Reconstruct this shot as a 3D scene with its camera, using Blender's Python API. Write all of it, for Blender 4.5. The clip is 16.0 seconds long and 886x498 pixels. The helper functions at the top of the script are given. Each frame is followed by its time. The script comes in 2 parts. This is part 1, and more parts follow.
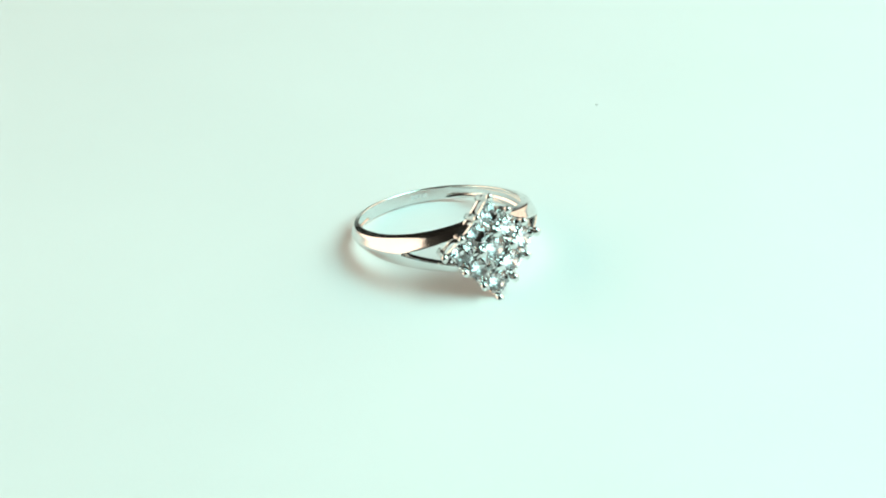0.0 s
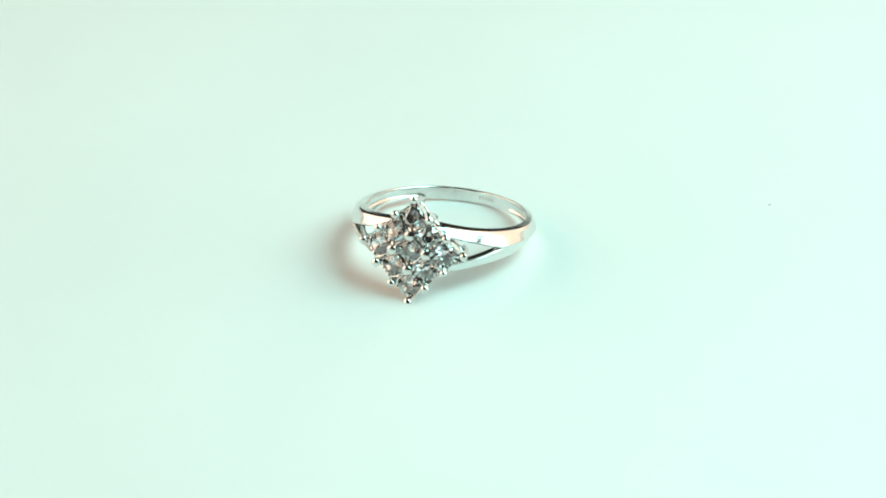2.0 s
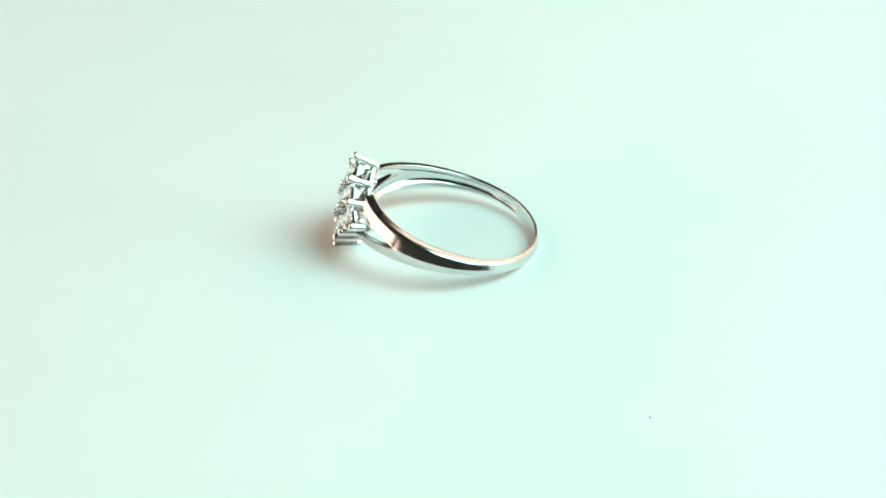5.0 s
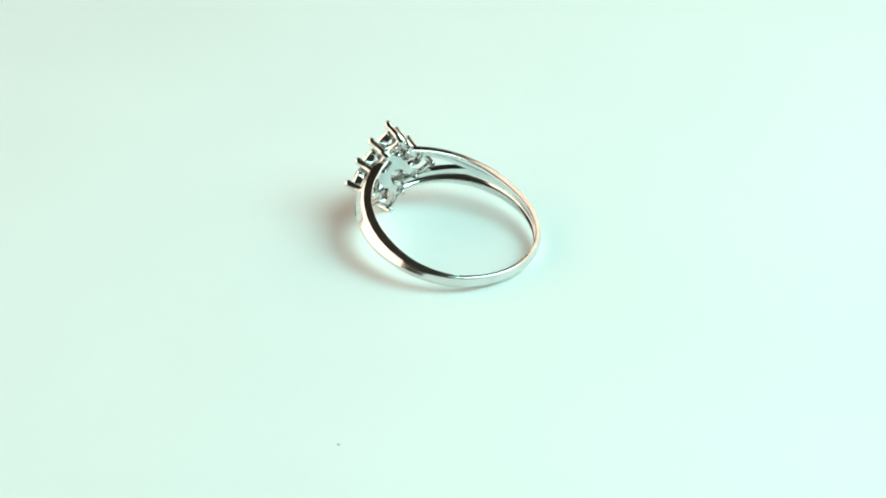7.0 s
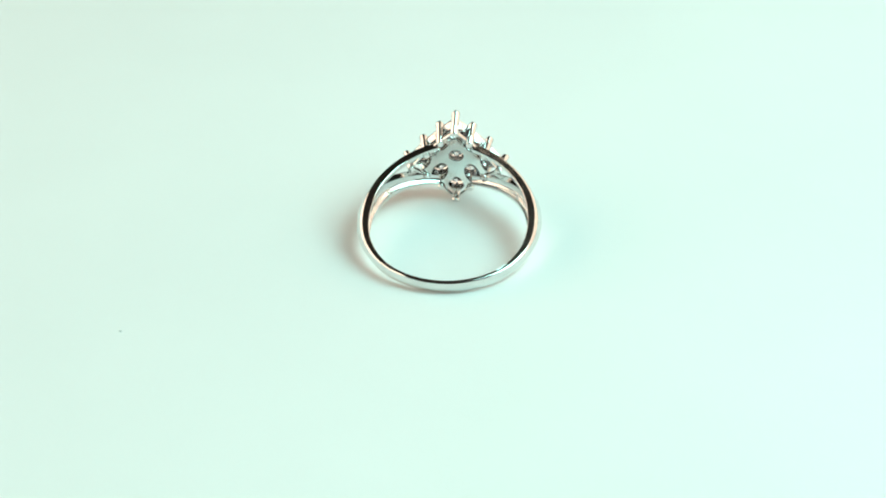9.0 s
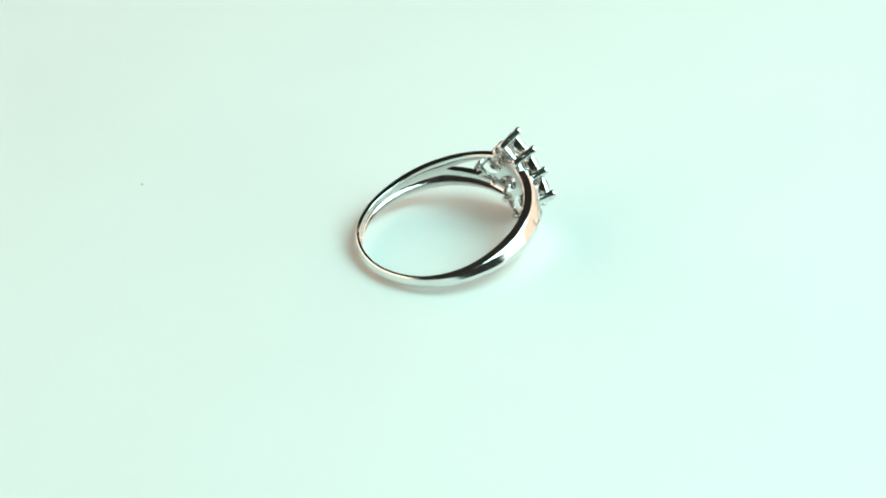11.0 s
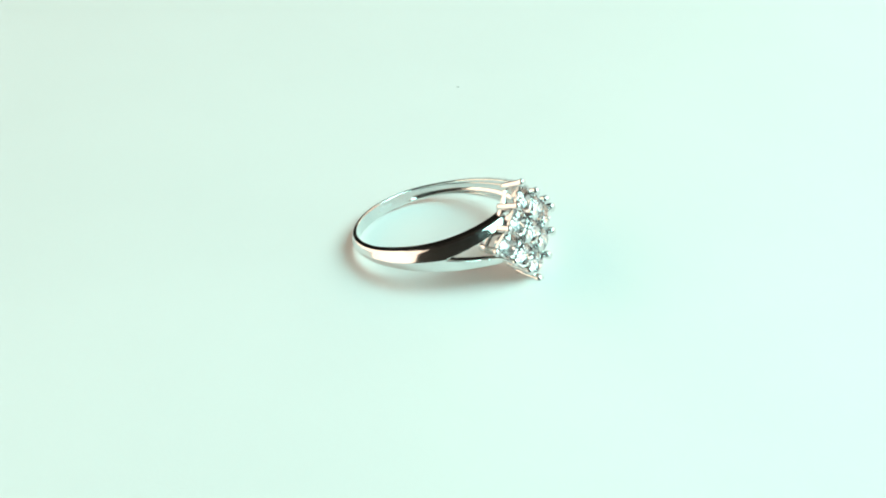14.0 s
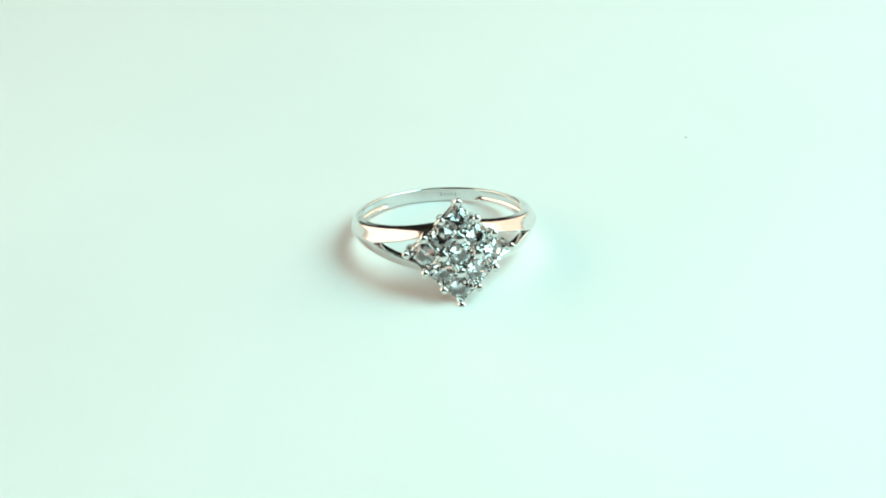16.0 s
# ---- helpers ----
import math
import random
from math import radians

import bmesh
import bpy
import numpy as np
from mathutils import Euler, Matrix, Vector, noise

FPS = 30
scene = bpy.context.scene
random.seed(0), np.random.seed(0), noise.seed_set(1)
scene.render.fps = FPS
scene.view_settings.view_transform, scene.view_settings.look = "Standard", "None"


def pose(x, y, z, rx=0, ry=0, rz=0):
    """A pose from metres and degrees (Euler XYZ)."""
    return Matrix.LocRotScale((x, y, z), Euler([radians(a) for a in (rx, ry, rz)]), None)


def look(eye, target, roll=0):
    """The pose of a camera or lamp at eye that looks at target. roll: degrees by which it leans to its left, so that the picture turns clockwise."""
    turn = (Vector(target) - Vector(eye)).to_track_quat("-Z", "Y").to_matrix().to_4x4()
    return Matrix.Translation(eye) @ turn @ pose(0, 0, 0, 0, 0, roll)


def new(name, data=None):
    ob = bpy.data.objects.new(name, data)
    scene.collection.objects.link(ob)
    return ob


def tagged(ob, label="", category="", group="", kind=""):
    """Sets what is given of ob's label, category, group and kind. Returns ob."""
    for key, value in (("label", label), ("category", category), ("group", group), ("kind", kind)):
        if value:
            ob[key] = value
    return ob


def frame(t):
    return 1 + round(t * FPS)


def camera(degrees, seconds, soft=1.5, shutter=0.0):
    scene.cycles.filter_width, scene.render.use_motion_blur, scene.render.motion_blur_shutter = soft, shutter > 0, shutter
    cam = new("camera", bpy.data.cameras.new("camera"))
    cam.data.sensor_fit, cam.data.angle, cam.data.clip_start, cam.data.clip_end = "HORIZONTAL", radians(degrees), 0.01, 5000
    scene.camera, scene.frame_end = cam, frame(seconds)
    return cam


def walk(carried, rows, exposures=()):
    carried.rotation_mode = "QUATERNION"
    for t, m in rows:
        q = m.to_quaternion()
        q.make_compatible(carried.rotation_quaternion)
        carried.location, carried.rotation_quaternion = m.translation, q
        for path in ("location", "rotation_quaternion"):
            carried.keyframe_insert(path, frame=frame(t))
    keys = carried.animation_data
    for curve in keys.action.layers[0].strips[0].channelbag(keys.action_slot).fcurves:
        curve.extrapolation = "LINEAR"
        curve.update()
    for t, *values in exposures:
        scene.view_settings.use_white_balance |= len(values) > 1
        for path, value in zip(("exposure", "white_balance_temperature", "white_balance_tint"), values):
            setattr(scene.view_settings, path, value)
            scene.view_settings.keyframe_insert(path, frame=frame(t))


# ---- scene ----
U = 0.0617e-3          # one modelling unit of the ring, in metres
TILT = 13.2            # the ring leans back on its shank, head raised
RATE = -23.764         # degrees per second of the turntable, clockwise from above
FRONT = 1.225          # second at which the ring's head faces the camera
ELEV = 31.8

cam = camera(24, 16.0, soft=1.9)
DIST = 0.2276
aim = Vector((-0.00037, -0.00084, 0.0))
eye = Vector((0.0, -DIST * math.cos(radians(ELEV)), DIST * math.sin(radians(ELEV)))) + aim
still = look(eye, aim, -0.25)
walk(cam, [(0.0, still), (16.0, still)], exposures=[(0.0, 0.0), (16.0, 0.0)])


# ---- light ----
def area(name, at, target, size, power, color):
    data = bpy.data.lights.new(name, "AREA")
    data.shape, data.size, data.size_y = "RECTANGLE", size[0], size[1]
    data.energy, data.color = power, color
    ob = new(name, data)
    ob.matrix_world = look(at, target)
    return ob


world = bpy.data.worlds.new("room_air")
scene.world = world
world.use_nodes = True
world.node_tree.nodes["Background"].inputs["Color"].default_value = (1.0, 0.80, 0.68, 1)
world.node_tree.nodes["Background"].inputs["Strength"].default_value = 0.02

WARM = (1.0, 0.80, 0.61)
area("key_lamp", (0.47, -0.16, 0.60), (0, 0, 0), (0.56, 0.56), 7.62, (0.54, 1.0, 0.947))
# Unseen warm panel before a plain wall, added for peach reflections and shadow fill.
area("warm_panel_west", (-0.92, 0.20, 0.48), (0, 0.20, 0.48), (2.00, 0.96), 13.0, WARM)
# Unseen cool panel, added just to put a white highlight on the shoulders.
area("cool_panel_east", (1.30, -0.40, 0.34), (0, 0, 0.30), (0.80, 0.60), 3.2, (0.80, 1.0, 0.97))
# Second added warm panel, out of view: peach reflections on the ring's right side.
area("warm_panel_corner", (0.80, 0.50, 0.60), (0, 0, 0.60), (1.30, 1.20), 7.0, WARM)


# ---- materials ----
def material(name):
    m = bpy.data.materials.new(name)
    m.use_nodes = True
    return m, m.node_tree, m.node_tree.nodes["Principled BSDF"]


def noisy(tree, scale, detail, low, high, coords="Object"):
    """Noise in object space, spread between two values or colours."""
    tex = tree.nodes.new("ShaderNodeTexCoord")
    n = tree.nodes.new("ShaderNodeTexNoise")
    n.inputs["Scale"].default_value, n.inputs["Detail"].default_value = scale, detail
    tree.links.new(tex.outputs[coords], n.inputs["Vector"])
    r = tree.nodes.new("ShaderNodeValToRGB")
    r.color_ramp.elements[0].position, r.color_ramp.elements[1].position = 0.35, 0.65
    r.color_ramp.elements[0].color, r.color_ramp.elements[1].color = low, high
    tree.links.new(n.outputs["Fac"], r.inputs["Fac"])
    return n, r


def grey(v):
    return (v, v, v, 1)


def bump(tree, bsdf, height, strength, distance):
    b = tree.nodes.new("ShaderNodeBump")
    b.inputs["Strength"].default_value, b.inputs["Distance"].default_value = strength, distance
    tree.links.new(height, b.inputs["Height"])
    tree.links.new(b.outputs["Normal"], bsdf.inputs["Normal"])


def make_silver(name, rough=0.10):
    m, tree, b = material(name)
    b.inputs["Metallic"].default_value = 1.0
    _, r = noisy(tree, 300, 4, (0.74, 0.735, 0.72, 1), (0.82, 0.815, 0.80, 1))
    tree.links.new(r.outputs["Color"], b.inputs["Base Color"])
    n, r2 = noisy(tree, 900, 5, grey(rough), grey(rough + 0.08))
    tree.links.new(r2.outputs["Color"], b.inputs["Roughness"])
    wave, _ = noisy(tree, 500, 2, grey(0), grey(1))
    bump(tree, b, wave.outputs["Fac"], 0.35, 0.00004)
    return m


def make_stone():
    m, tree, b = material("clear_faceted_stone")
    b.inputs["Base Color"].default_value = (0.99, 0.98, 1.0, 1)
    b.inputs["Roughness"].default_value = 0.0
    b.inputs["IOR"].default_value = 2.3
    b.inputs["Transmission Weight"].default_value = 1.0
    return m


def make_plain(name, low, high, rough, scale, relief=0.0, fine=0.0):
    m, tree, b = material(name)
    n, r = noisy(tree, scale, 6, low, high)
    tree.links.new(r.outputs["Color"], b.inputs["Base Color"])
    b.inputs["Roughness"].default_value = rough
    if relief:
        f, _ = noisy(tree, fine, 4, grey(0), grey(1))
        bump(tree, b, f.outputs["Fac"], 0.3, relief)
    return m


SILVER = make_silver("polished_silver")
SILVER_SATIN = make_silver("silver_inside", 0.12)
STONE = make_stone()
WHITE = make_plain("matt_white_board", (0.80, 0.805, 0.80, 1), (0.83, 0.835, 0.83, 1), 0.75, 18, 0.00004, 2500)
WOOD = make_plain("dark_brown_wood", (0.05, 0.03, 0.02, 1), (0.09, 0.05, 0.03, 1), 0.45, 12, 0.0003, 90)
PLASTER = make_plain("warm_plaster", (0.022, 0.022, 0.021, 1), (0.030, 0.029, 0.027, 1), 0.9, 3, 0.001, 60)
CEIL = make_plain("ceiling_paint", (0.035, 0.034, 0.032, 1), (0.045, 0.043, 0.04, 1), 0.9, 3, 0.001, 60)
DARK = make_plain("brown_carpet", (0.04, 0.03, 0.025, 1), (0.07, 0.05, 0.04, 1), 0.95, 30, 0.002, 200)
DUST = make_plain("grey_dust", (0.55, 0.54, 0.53, 1), (0.63, 0.62, 0.61, 1), 0.9, 4000)
STAMP = make_plain("stamped_silver", (0.56, 0.55, 0.54, 1), (0.66, 0.65, 0.64, 1), 0.5, 3000)


# ---- mesh helpers ----
def mesh_of(name, bm, mat, smooth=None):
    bmesh.ops.recalc_face_normals(bm, faces=bm.faces)
    me = bpy.data.meshes.new(name)
    bm.to_mesh(me)
    bm.free()
    me.materials.append(mat)
    if smooth is not None:
        me.polygons.foreach_set("use_smooth", [True] * len(me.polygons))
        me.set_sharp_from_angle(angle=radians(smooth))
    return me


def part(name, bm, mat, parent, label="", smooth=None):
    ob = new(name, mesh_of(name, bm, mat, smooth))
    ob.parent = parent
    return tagged(ob, label)


def box(bm, x0, x1, y0, y1, z0, z1, bevel=0.0):
    made = bmesh.ops.create_cube(bm, size=1)["verts"]
    for v in made:
        v.co = Vector((x0 if v.co.x < 0 else x1, y0 if v.co.y < 0 else y1, z0 if v.co.z < 0 else z1))
    if bevel:
        edges = {e for v in made for e in v.link_edges}
        bmesh.ops.bevel(bm, geom=list(edges), offset=bevel, segments=2, affect="EDGES", profile=0.5)
    return bm


def loft(bm, loops, closed=False, caps=True):
    """Skin a row of equal loops of points."""
    rings = [[bm.verts.new(p) for p in loop] for loop in loops]
    n = len(rings[0])
    for a, b in zip(rings, rings[1:] + (rings[:1] if closed else [])):
        for i in range(n):
            bm.faces.new((a[i], a[(i + 1) % n], b[(i + 1) % n], b[i]))
    if caps and not closed:
        bm.faces.new(rings[0])
        bm.faces.new(rings[-1])
    return bm


# ---- the room round the table ----
def build_room():
    half, top, floor_z, t = 1.9, 1.55, -0.76, 0.1
    walls = (("wall_north", (-half - t, half + t, half, half + t)), ("wall_south", (-half - t, half + t, -0.9 - t, -0.9)),
             ("wall_east", (half, half + t, -0.9, half)), ("wall_west", (-0.95 - t, -0.95, -0.9, half)))
    for name, (x0, x1, y0, y1) in walls:
        ob = new(name, mesh_of(name, box(bmesh.new(), x0, x1, y0, y1, floor_z, top), PLASTER))
        tagged(ob, "plain dark grey-brown room wall", "wall", kind="structure")
    ob = new("floor", mesh_of("floor", box(bmesh.new(), -half, half, -half, half, floor_z - 0.1, floor_z), DARK))
    tagged(ob, "dark brown carpeted floor of the room", "floor", kind="structure")
    ob = new("ceiling", mesh_of("ceiling", box(bmesh.new(), -half - t, half + t, -half - t, half + t, top, top + 0.1), CEIL))
    tagged(ob, "plain dark grey-brown ceiling", "ceiling", kind="structure")


build_room()


def build_table():
    table = tagged(new("table"), "dark brown wooden table under the turntable", "table")
    table.location = (0, 0, -0.76)
    part("tabletop", box(bmesh.new(), -0.55, 0.55, -0.40, 0.45, 0.70, 0.735, 0.004), WOOD, table, "dark wooden tabletop", 40)
    for sx in (-1, 1):
        for sy in (-1, 1):
            x, y = sx * 0.50, 0.025 + sy * 0.37
            part("leg", box(bmesh.new(), x - 0.025, x + 0.025, y - 0.025, y + 0.025, 0, 0.70, 0.003), WOOD, table, "", 40)


build_table()


def build_turntable():
    turntable = tagged(new("turntable"), "round matt white turning display plate on the table", "turntable")
    prof = [(0.0, -0.004), (0.168, -0.004), (0.1695, -0.0035), (0.17, -0.002), (0.1695, -0.0005), (0.168, 0.0), (0.0, 0.0)]
    bm = bmesh.new()
    n = 128
    rows = []
    for r, z in prof[1:-1]:
        rows.append([(r * math.cos(2 * math.pi * i / n), r * math.sin(2 * math.pi * i / n), z) for i in range(n)])
    loft(bm, rows)
    part("plate", bm, WHITE, turntable, "smooth matt white round plate", 35)
    bm = bmesh.new()
    rows = [[(r * math.cos(2 * math.pi * i / 64), r * math.sin(2 * math.pi * i / 64), z) for i in range(64)]
            for r, z in ((0.09, -0.025), (0.092, -0.024), (0.092, -0.006), (0.09, -0.004))]
    loft(bm, rows)
    part("base", bm, WHITE, turntable, "white round base below the plate", 35)
    return turntable


TURNTABLE = build_turntable()


# ---- the ring ----
RI, RO = 142.0, 163.5     # inner and outer radius, in ring units
HEAD = 200.0              # from the ring's centre to the prong tips
SWEEP, DROP = 27.0, 14.0  # how far the head's side corners and its end corners bend back
PITCH = 44.0              # from stone to stone along the head's edges
OVAL = 1.035              # the ring is a little longer towards its head than across
BACK = 12.3               # half width of the shank at the back


def around(phi, r, z):
    """A point of the ring at phi degrees from the head, at radius r and height z along the finger."""
    a = radians(phi)
    return Vector((r * math.sin(a), -r * math.cos(a) * OVAL, z)) * U


def smoothstep(a, b, x):
    x = min(1.0, max(0.0, (x - a) / (b - a)))
    return x * x * (3 - 2 * x)


EASE = 1.6                # eased inner edge of the sections
STEPS = 8


def bend(p, corner, q, n):
    """Points of a smooth turn from p to q round a corner."""
    return [tuple((1 - u) ** 2 * a + 2 * u * (1 - u) * b + u * u * c for a, b, c in zip(p, corner, q)) for u in (k / n for k in range(n + 1))]


def mix(p, q, u):
    return (p[0] + (q[0] - p[0]) * u, p[1] + (q[1] - p[1]) * u)


def face(low, high, ri, ro, rim, drop):
    """Outer side of a section from z = low up to its top: a sloping flank, a soft shoulder and a rim that rises to the inner edge."""
    foot, shoulder, top = (ro, low), (ri + rim, high - drop), (ri, high)
    pts = [mix(foot, shoulder, 0.06), mix(foot, shoulder, 0.14), mix(foot, shoulder, 0.4)]
    pts = [(ro - 0.5, low)] + pts + bend(mix(foot, shoulder, 0.68), shoulder, mix(shoulder, top, 0.27), STEPS)
    return pts + [mix(shoulder, top, 0.34), mix(shoulder, top, 0.78), (ri + EASE, high - 0.1), (ri + EASE * 0.3, high - EASE * 0.35), (ri, high - EASE)]


def shank_section(phi, w, ri, ro, groove, rim, drop):
    """Section of the shank, hollow by groove along the middle of its inside."""
    up = face(0.0, w, ri, ro, rim, drop)
    up += [(ri, w * 0.72), (ri + groove * 0.55, w * 0.62), (ri + groove * 0.85, w * 0.45), (ri + groove, w * 0.2)]
    down = [(q[0], -q[1]) for q in reversed(up[1:])]
    return [around(phi, *q) for q in up + down]


def arm_section(phi, up, low, high, ri, ro, groove, rim, drop):
    """Section of one arm of the split shoulder, between its cut side (low) and its outer edge (high)."""
    pts = [(ro - 4.0, low), (ro - 1.6, low + 0.35)] + face(low + 1.6, high, ri, ro, rim, drop)
    h = high - low
    pts += [(ri, low + h * 0.72), (ri + groove * 0.55, low + h * 0.62), (ri + groove * 0.85, low + h * 0.45), (ri + groove, low + h * 0.2), (ri + groove, low)]
    return [around(phi, q[0], up * q[1]) for q in pts]


def build_ring():
    ring = tagged(new("ring"), "silver finger ring with nine clear stones in a diamond-shaped cluster", "ring")
    # shank
    def half_width(d):
        return BACK + 33.7 * (max(0.0, 140 - d) / 128) ** 1.75

    loops = []
    split = 56
    for i in range(133):
        phi = split + (360 - 2 * split) * i / 132
        d = abs(((phi + 180) % 360) - 180)
        far, back, thin = smoothstep(85, 150, d), smoothstep(100, 162, d), smoothstep(90, 150, d)
        side = smoothstep(118, 78, d)
        groove = (12.0 - 5.0 * far) * smoothstep(149, 144, d)
        loops.append(shank_section(phi, half_width(d), RI - 5.0 * side + 11 * thin, RO, groove * (1 - 0.5 * far), 12.5 + 4.0 * side - 6.5 * back, 2.0 - 1.5 * back))
    part("shank", loft(bmesh.new(), loops), SILVER, ring, "polished silver band with sloping flanks", 45)
    # four arms of the split shoulders
    for side in (-1, 1):
        for up in (-1, 1):
            loops = []
            for i in range(37):
                s = i / 36
                phi = split - (split - 12) * s
                low, high = 30.5 * s, half_width(phi)
                loops.append(arm_section(side * phi, up, low, high, RI - 5.0 + s, RO - s, 12.0 - 4 * s, 16.5, 2.0))
            part("shoulder_arm", loft(bmesh.new(), loops), SILVER, ring, "", 45)
    # head: the cells of the cluster, rows along the slanting edges
    c45 = math.sqrt(0.5)

    def spot(i, j, depth):
        """A place on the head: i, j count cells from its centre along the edges, depth outward from the ring's centre."""
        x, z = (i - j) * PITCH * c45 * 0.955, (i + j) * PITCH * c45
        z *= 0.95 if z > 0 else 1.0
        return Vector((x, -depth + SWEEP * (x / 92) ** 2 + DROP * (z / 93) ** 2, z)) * U

    # back plate, a grid of open cells
    bm = bmesh.new()
    base0, base1, n = 170.0, 173.0, 24

    def dish(gi, gj):
        return 13.0 * smoothstep(0.45, 1.4, max(abs(gi), abs(gj)))

    for ci in (-1, 0, 1):
        for cj in (-1, 0, 1):
            for deep in (base0, base1):
                hole, rim = [], []
                for k in range(n):
                    a = 2 * math.pi * k / n
                    ca, sa = math.cos(a), math.sin(a)
                    m = max(abs(ca), abs(sa))
                    gi, gj = ci + 0.5 * ca / m, cj + 0.5 * sa / m
                    gi, gj = max(-1.33, min(1.33, gi)), max(-1.33, min(1.33, gj))
                    rim.append(bm.verts.new(spot(gi, gj, deep - dish(gi, gj))))
                    wide = 0.33 if ci == cj == 0 else 0.37
                    hole.append(bm.verts.new(spot(ci + wide * ca, cj + wide * sa, deep - dish(ci + wide * ca, cj + wide * sa))))
                for k in range(n):
                    bm.faces.new((rim[k], rim[(k + 1) % n], hole[(k + 1) % n], hole[k]))
                if deep == base0:
                    low = (rim, hole)
            for k in range(n):
                k2 = (k + 1) % n
                bm.faces.new((low[1][k], low[1][k2], hole[k2], hole[k]))
                a = 2 * math.pi * (k + 1) / n
                ca, sa = math.cos(a), math.sin(a)
                if (abs(ca) > abs(sa) and ci * ca > 0.5) or (abs(sa) > abs(ca) and cj * sa > 0.5):
                    bm.faces.new((low[0][k], low[0][k2], rim[k2], rim[k]))
    bmesh.ops.remove_doubles(bm, verts=bm.verts, dist=0.05 * U)
    part("gallery", bm, SILVER_SATIN, ring, "silver back plate with round openings", 40)
    # prongs at the corners of the cells
    for i in range(4):
        for j in range(4):
            gi, gj = i - 1.5, j - 1.5
            edge = max(abs(gi), abs(gj)) > 1
            out = 1.015 if edge else 1.0
            thick, power = (6.4, 3.4) if edge else (7.6, 2.0)
            loops = []
            foot, tip = (147 if edge else 174), HEAD
            for s, r in ((0, 0.75), (0.04, 1.0), (0.4, 1.0), (0.75, 0.96), (0.86, 1.1), (0.93, 1.08), (0.98, 0.8), (1.0, 0.4)):
                f = 0.87 + (out - 0.87) * s
                p = spot(gi * f, gj * f, foot + (tip - foot) * s)
                loop = []
                for k in range(16):
                    ca, sa = math.cos(2 * math.pi * k / 16), math.sin(2 * math.pi * k / 16)
                    q = r * thick * (abs(ca) ** power + abs(sa) ** power) ** (-1 / power) * U
                    loop.append(p + Vector((q * (ca - sa) * c45, 0, q * (ca + sa) * c45)))
                loops.append(loop)
            part("prong", loft(bmesh.new(), loops), SILVER, ring, "", 50)
    # cups that hold the stones: a square bright-cut flange over a round cone
    for ci in (-1, 0, 1):
        for cj in (-1, 0, 1):
            bm = bmesh.new()
            n, rows = 32, []
            for q in range(5):
                row = []
                for k in range(n):
                    a = 2 * math.pi * k / n
                    ca, sa = math.cos(a), math.sin(a)
                    m = max(abs(ca), abs(sa))
                    tooth = 1.0 if k % 2 else -1.0
                    w, depth = ((0.33, 174), (0.385, 185 + 0.4 * tooth), (min(0.475 / m, 0.60), 187.6 - 0.5 * tooth - random.uniform(0, 0.7)),
                                (min(0.485 / m, 0.56), 183.5), (0.37, 171))[q]
                    row.append(bm.verts.new(spot(ci + w * ca, cj + w * sa, depth)))
                rows.append(row)
            for lo, hi in zip(rows, rows[1:] + rows[:1]):
                for k in range(n):
                    k1 = (k + 1) % n
                    bm.faces.new((lo[k], lo[k1], hi[k1]))
                    bm.faces.new((lo[k], hi[k1], hi[k]))
            part("stone_cup", bm, SILVER, ring, "bright-cut silver cup")
    # rail that ties the outer prongs together below the stones
    corners = ((-1.5, -1.5), (1.5, -1.5), (1.5, 1.5), (-1.5, 1.5))
    for k in range(4):
        (i0, j0), (i1, j1) = corners[k], corners[(k + 1) % 4]
        loops = []
        for q in range(25):
            s = q / 24
            dip = 1.5 * abs(math.sin(3 * math.pi * s))
            gi, gj = (i0 + (i1 - i0) * s) * 0.93, (j0 + (j1 - j0) * s) * 0.93
            loops.append([spot(gi * f, gj * f, d - dip) for f, d in ((0.94, 154), (0.98, 154), (0.99, 156), (0.985, 160), (0.96, 161), (0.94, 159))])
        part("gallery_rail", loft(bmesh.new(), loops), SILVER, ring, "", 40)
    # stones
    stone = stone_mesh()
    for ci in (-1, 0, 1):
        for cj in (-1, 0, 1):
            ob = new("stone", stone)
            ob.parent = ring
            turn = random.uniform(-4, 4)
            ob.matrix_basis = Matrix.Translation(spot(ci, cj, 186)) @ pose(0, 0, 0, math.degrees(math.atan(-2 * DROP * (ci + cj) * PITCH * c45 / 93 ** 2)), 0, math.degrees(math.atan(2 * SWEEP * (ci - cj) * PITCH * c45 / 92 ** 2))) @ pose(0, 0, 0, 90, 0, 0) @ pose(0, 0, 0, random.uniform(-2, 2), random.uniform(-2, 2), turn)
            tagged(ob, "clear faceted round stone")
    # unreadable stamp inside the shank
    for k in range(5):
        phi = 163 + k * 2.4
        bm = bmesh.new()
        loft(bm, [[around(phi + dx, r, z) for dx, z in ((-0.7, -3.5), (0.7, -3.5), (0.7, 3.5), (-0.7, 3.5))] for r in (RI + 10.75, RI + 12)])
        part("stamp_mark", bm, STAMP, ring, "small stamped mark inside the band")
    return ring


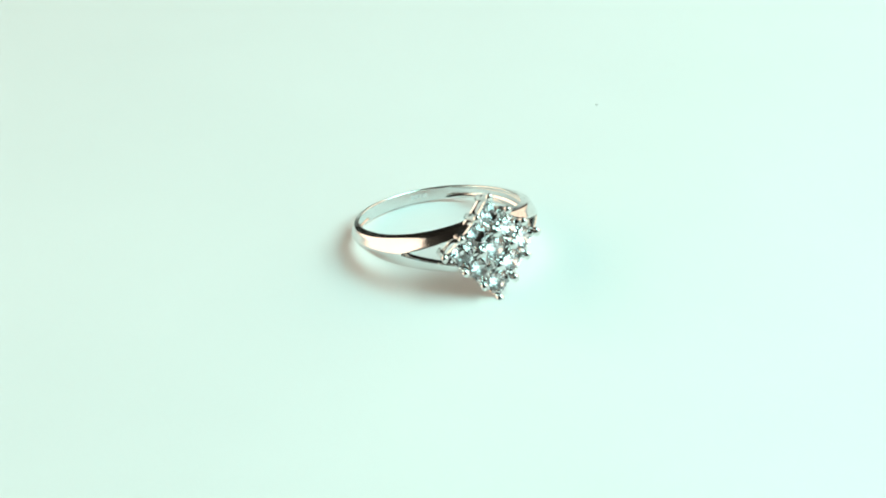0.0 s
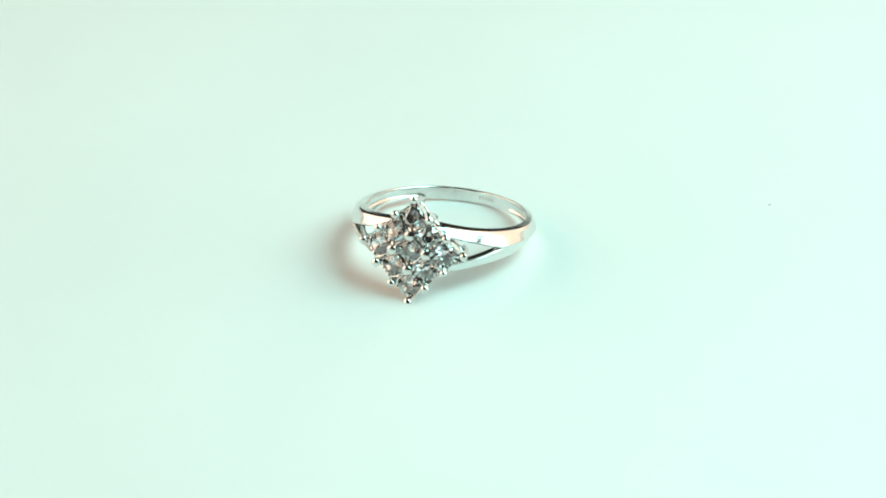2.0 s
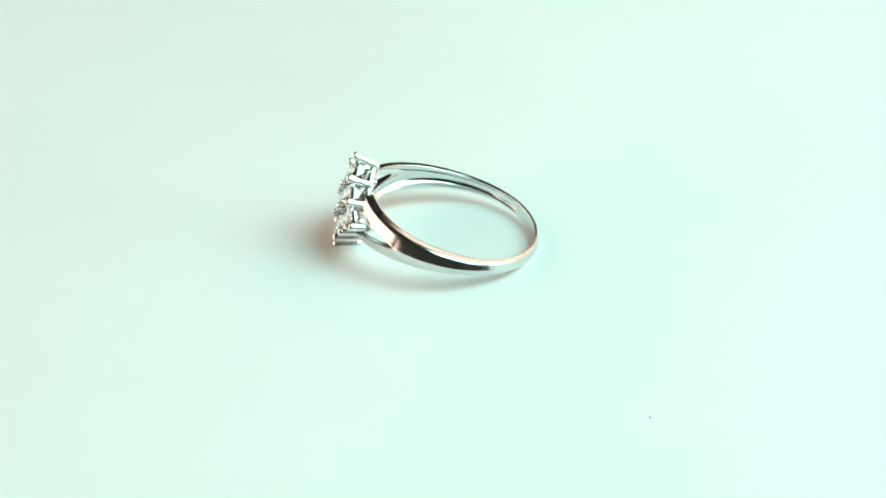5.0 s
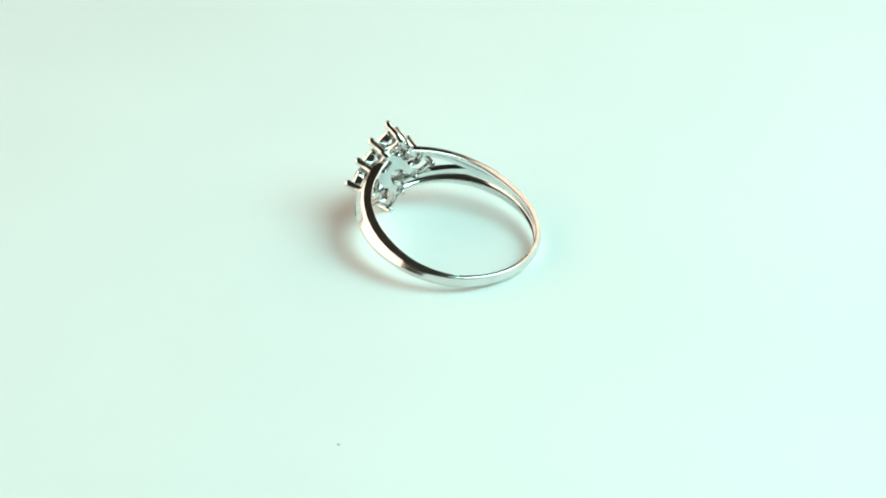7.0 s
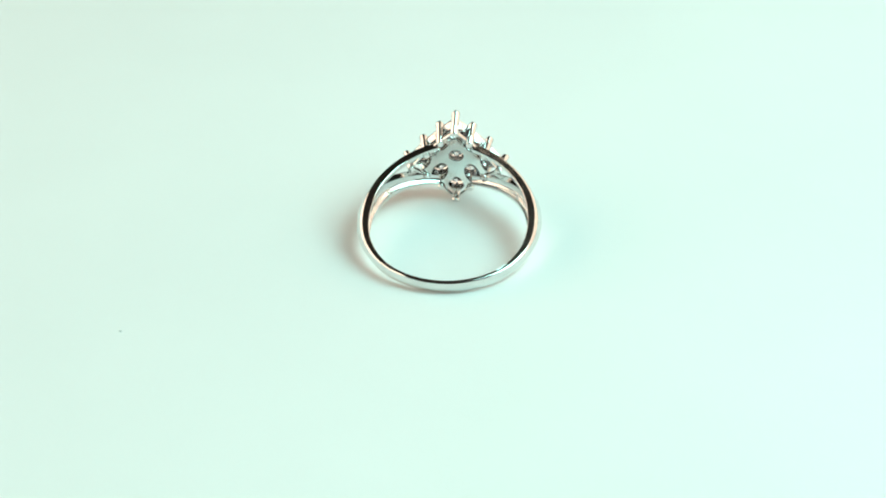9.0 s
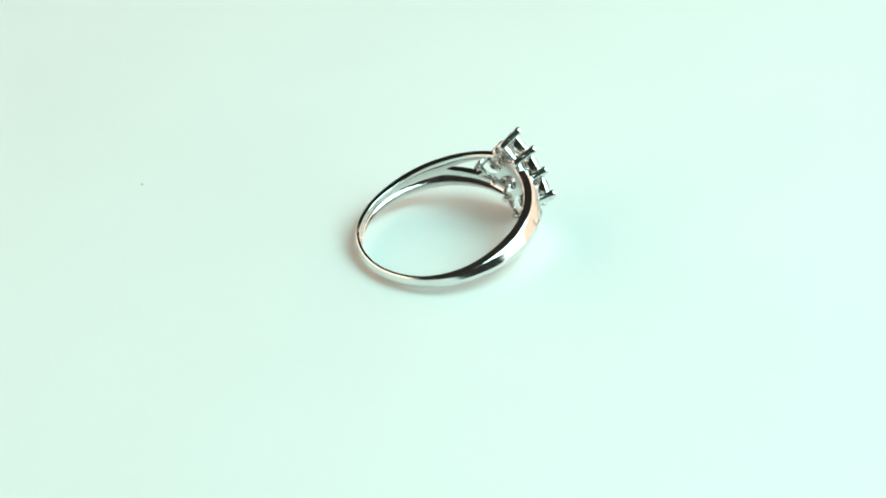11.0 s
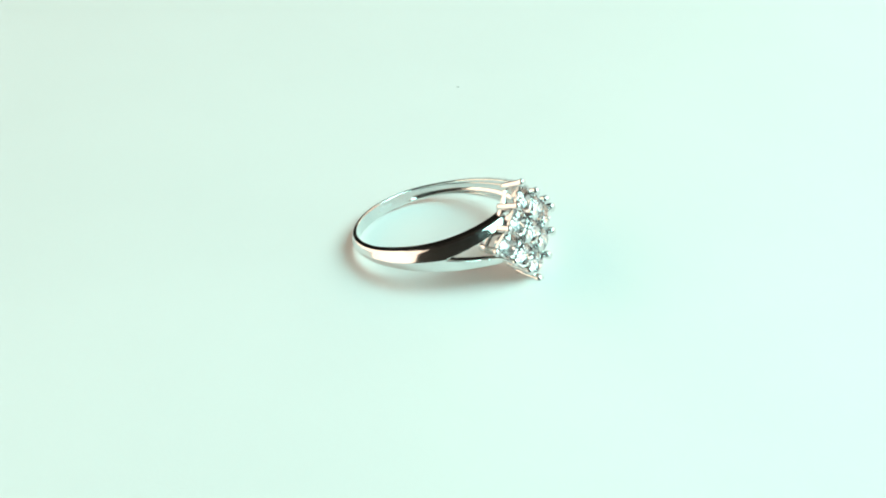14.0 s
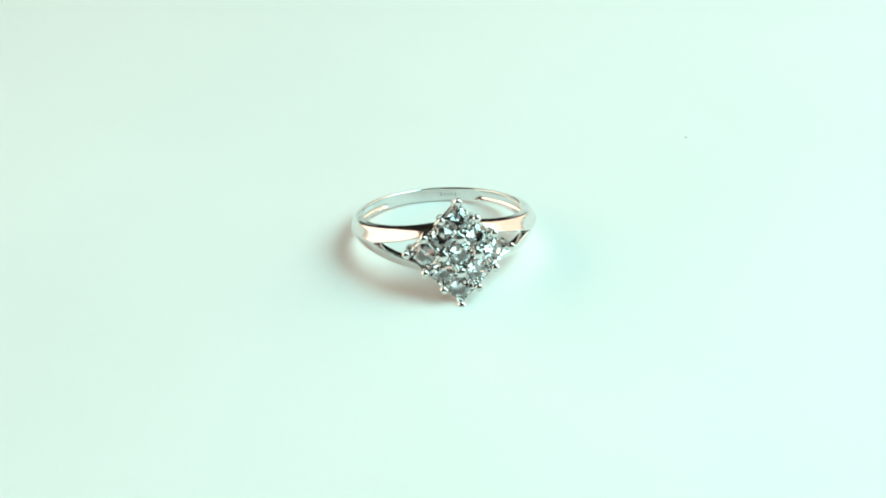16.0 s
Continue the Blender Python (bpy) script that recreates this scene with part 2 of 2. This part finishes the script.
def stone_mesh():
    """A cushion-shaped brilliant: table, star and kite facets, girdle, pavilion."""
    r, f = PITCH * 0.41, 10
    bm = bmesh.new()

    def rim(rad, z, n, off, square=0.0):
        ring = []
        for k in range(n):
            a = 2 * math.pi * (k + off) / n
            full = (abs(math.cos(a - math.pi / 4)) ** 2.8 + abs(math.sin(a - math.pi / 4)) ** 2.8) ** (-1 / 2.8)
            q = rad * (1 + (full - 1) * square)
            ring.append(bm.verts.new(Vector((q * math.cos(a), q * math.sin(a), z)) * U))
        return ring

    table = rim(r * 0.55, r * 0.33, f, 0.5)
    kite = rim(r * 0.80, r * 0.20, f, 0.0, 0.6)
    up = rim(r, r * 0.03, 2 * f, 0.0, 1.0)
    low = rim(r, -r * 0.03, 2 * f, 0.0, 1.0)
    mid = rim(r * 0.34, -r * 0.58, f, 0.5)
    culet = bm.verts.new(Vector((0, 0, -r * 0.86)) * U)
    bm.faces.new(table)
    for k in range(f):
        k1 = (k + 1) % f
        bm.faces.new((table[k], table[k1], kite[k1]))
        bm.faces.new((kite[k], table[k], up[2 * k + 1]))
        bm.faces.new((table[k], kite[k1], up[2 * k + 1]))
        bm.faces.new((kite[k], up[2 * k + 1], up[2 * k]))
        bm.faces.new((kite[k1], up[(2 * k + 2) % (2 * f)], up[2 * k + 1]))
        bm.faces.new((low[2 * k], low[2 * k + 1], mid[k]))
        bm.faces.new((low[2 * k + 1], low[(2 * k + 2) % (2 * f)], mid[k]))
        bm.faces.new((low[(2 * k + 2) % (2 * f)], mid[k1], mid[k]))
        bm.faces.new((mid[k1], culet, mid[k]))
    for k in range(2 * f):
        k1 = (k + 1) % (2 * f)
        bm.faces.new((up[k], up[k1], low[k1], low[k]))
    return mesh_of("stone", bm, STONE)


RING = build_ring()


def build_speck():
    """A grain of dust on the plate."""
    bm = bmesh.new()
    bmesh.ops.create_icosphere(bm, subdivisions=2, radius=1)
    for v in bm.verts:
        v.co = v.co * (1 + 0.35 * noise.noise(v.co * 1.7)) * Vector((0.00016, 0.00011, 0.00009)).x
        v.co.z = v.co.z * 0.5 + 0.00006
    ob = new("dust_speck", mesh_of("dust_speck", bm, DUST, 60))
    return tagged(ob, "tiny grey grain of dust on the white plate", "dust")


SPECK = build_speck()
SPECK_AT = Vector((520 * U, 314 * U, 0))


# ---- what moves ----
def motions():
    lean = pose(0, 0, 0, -TILT, 0, 0)
    rest = Matrix.Translation((-5 * U, 0, (BACK * math.cos(radians(TILT)) + RO * OVAL * math.sin(radians(TILT))) * U)) @ lean
    rows_plate, rows_ring, rows_speck = [], [], []
    for k in range(65):
        t = k * 0.25
        turn = pose(0, 0, 0, 0, 0, RATE * (t - FRONT))
        rows_plate.append((t, turn))
        rows_ring.append((t, turn @ rest))
        rows_speck.append((t, pose(0, 0, 0, 0, 0, RATE * t + 29.15) @ Matrix.Translation(SPECK_AT)))
    walk(TURNTABLE, rows_plate)
    walk(RING, rows_ring)
    walk(SPECK, rows_speck)


motions()
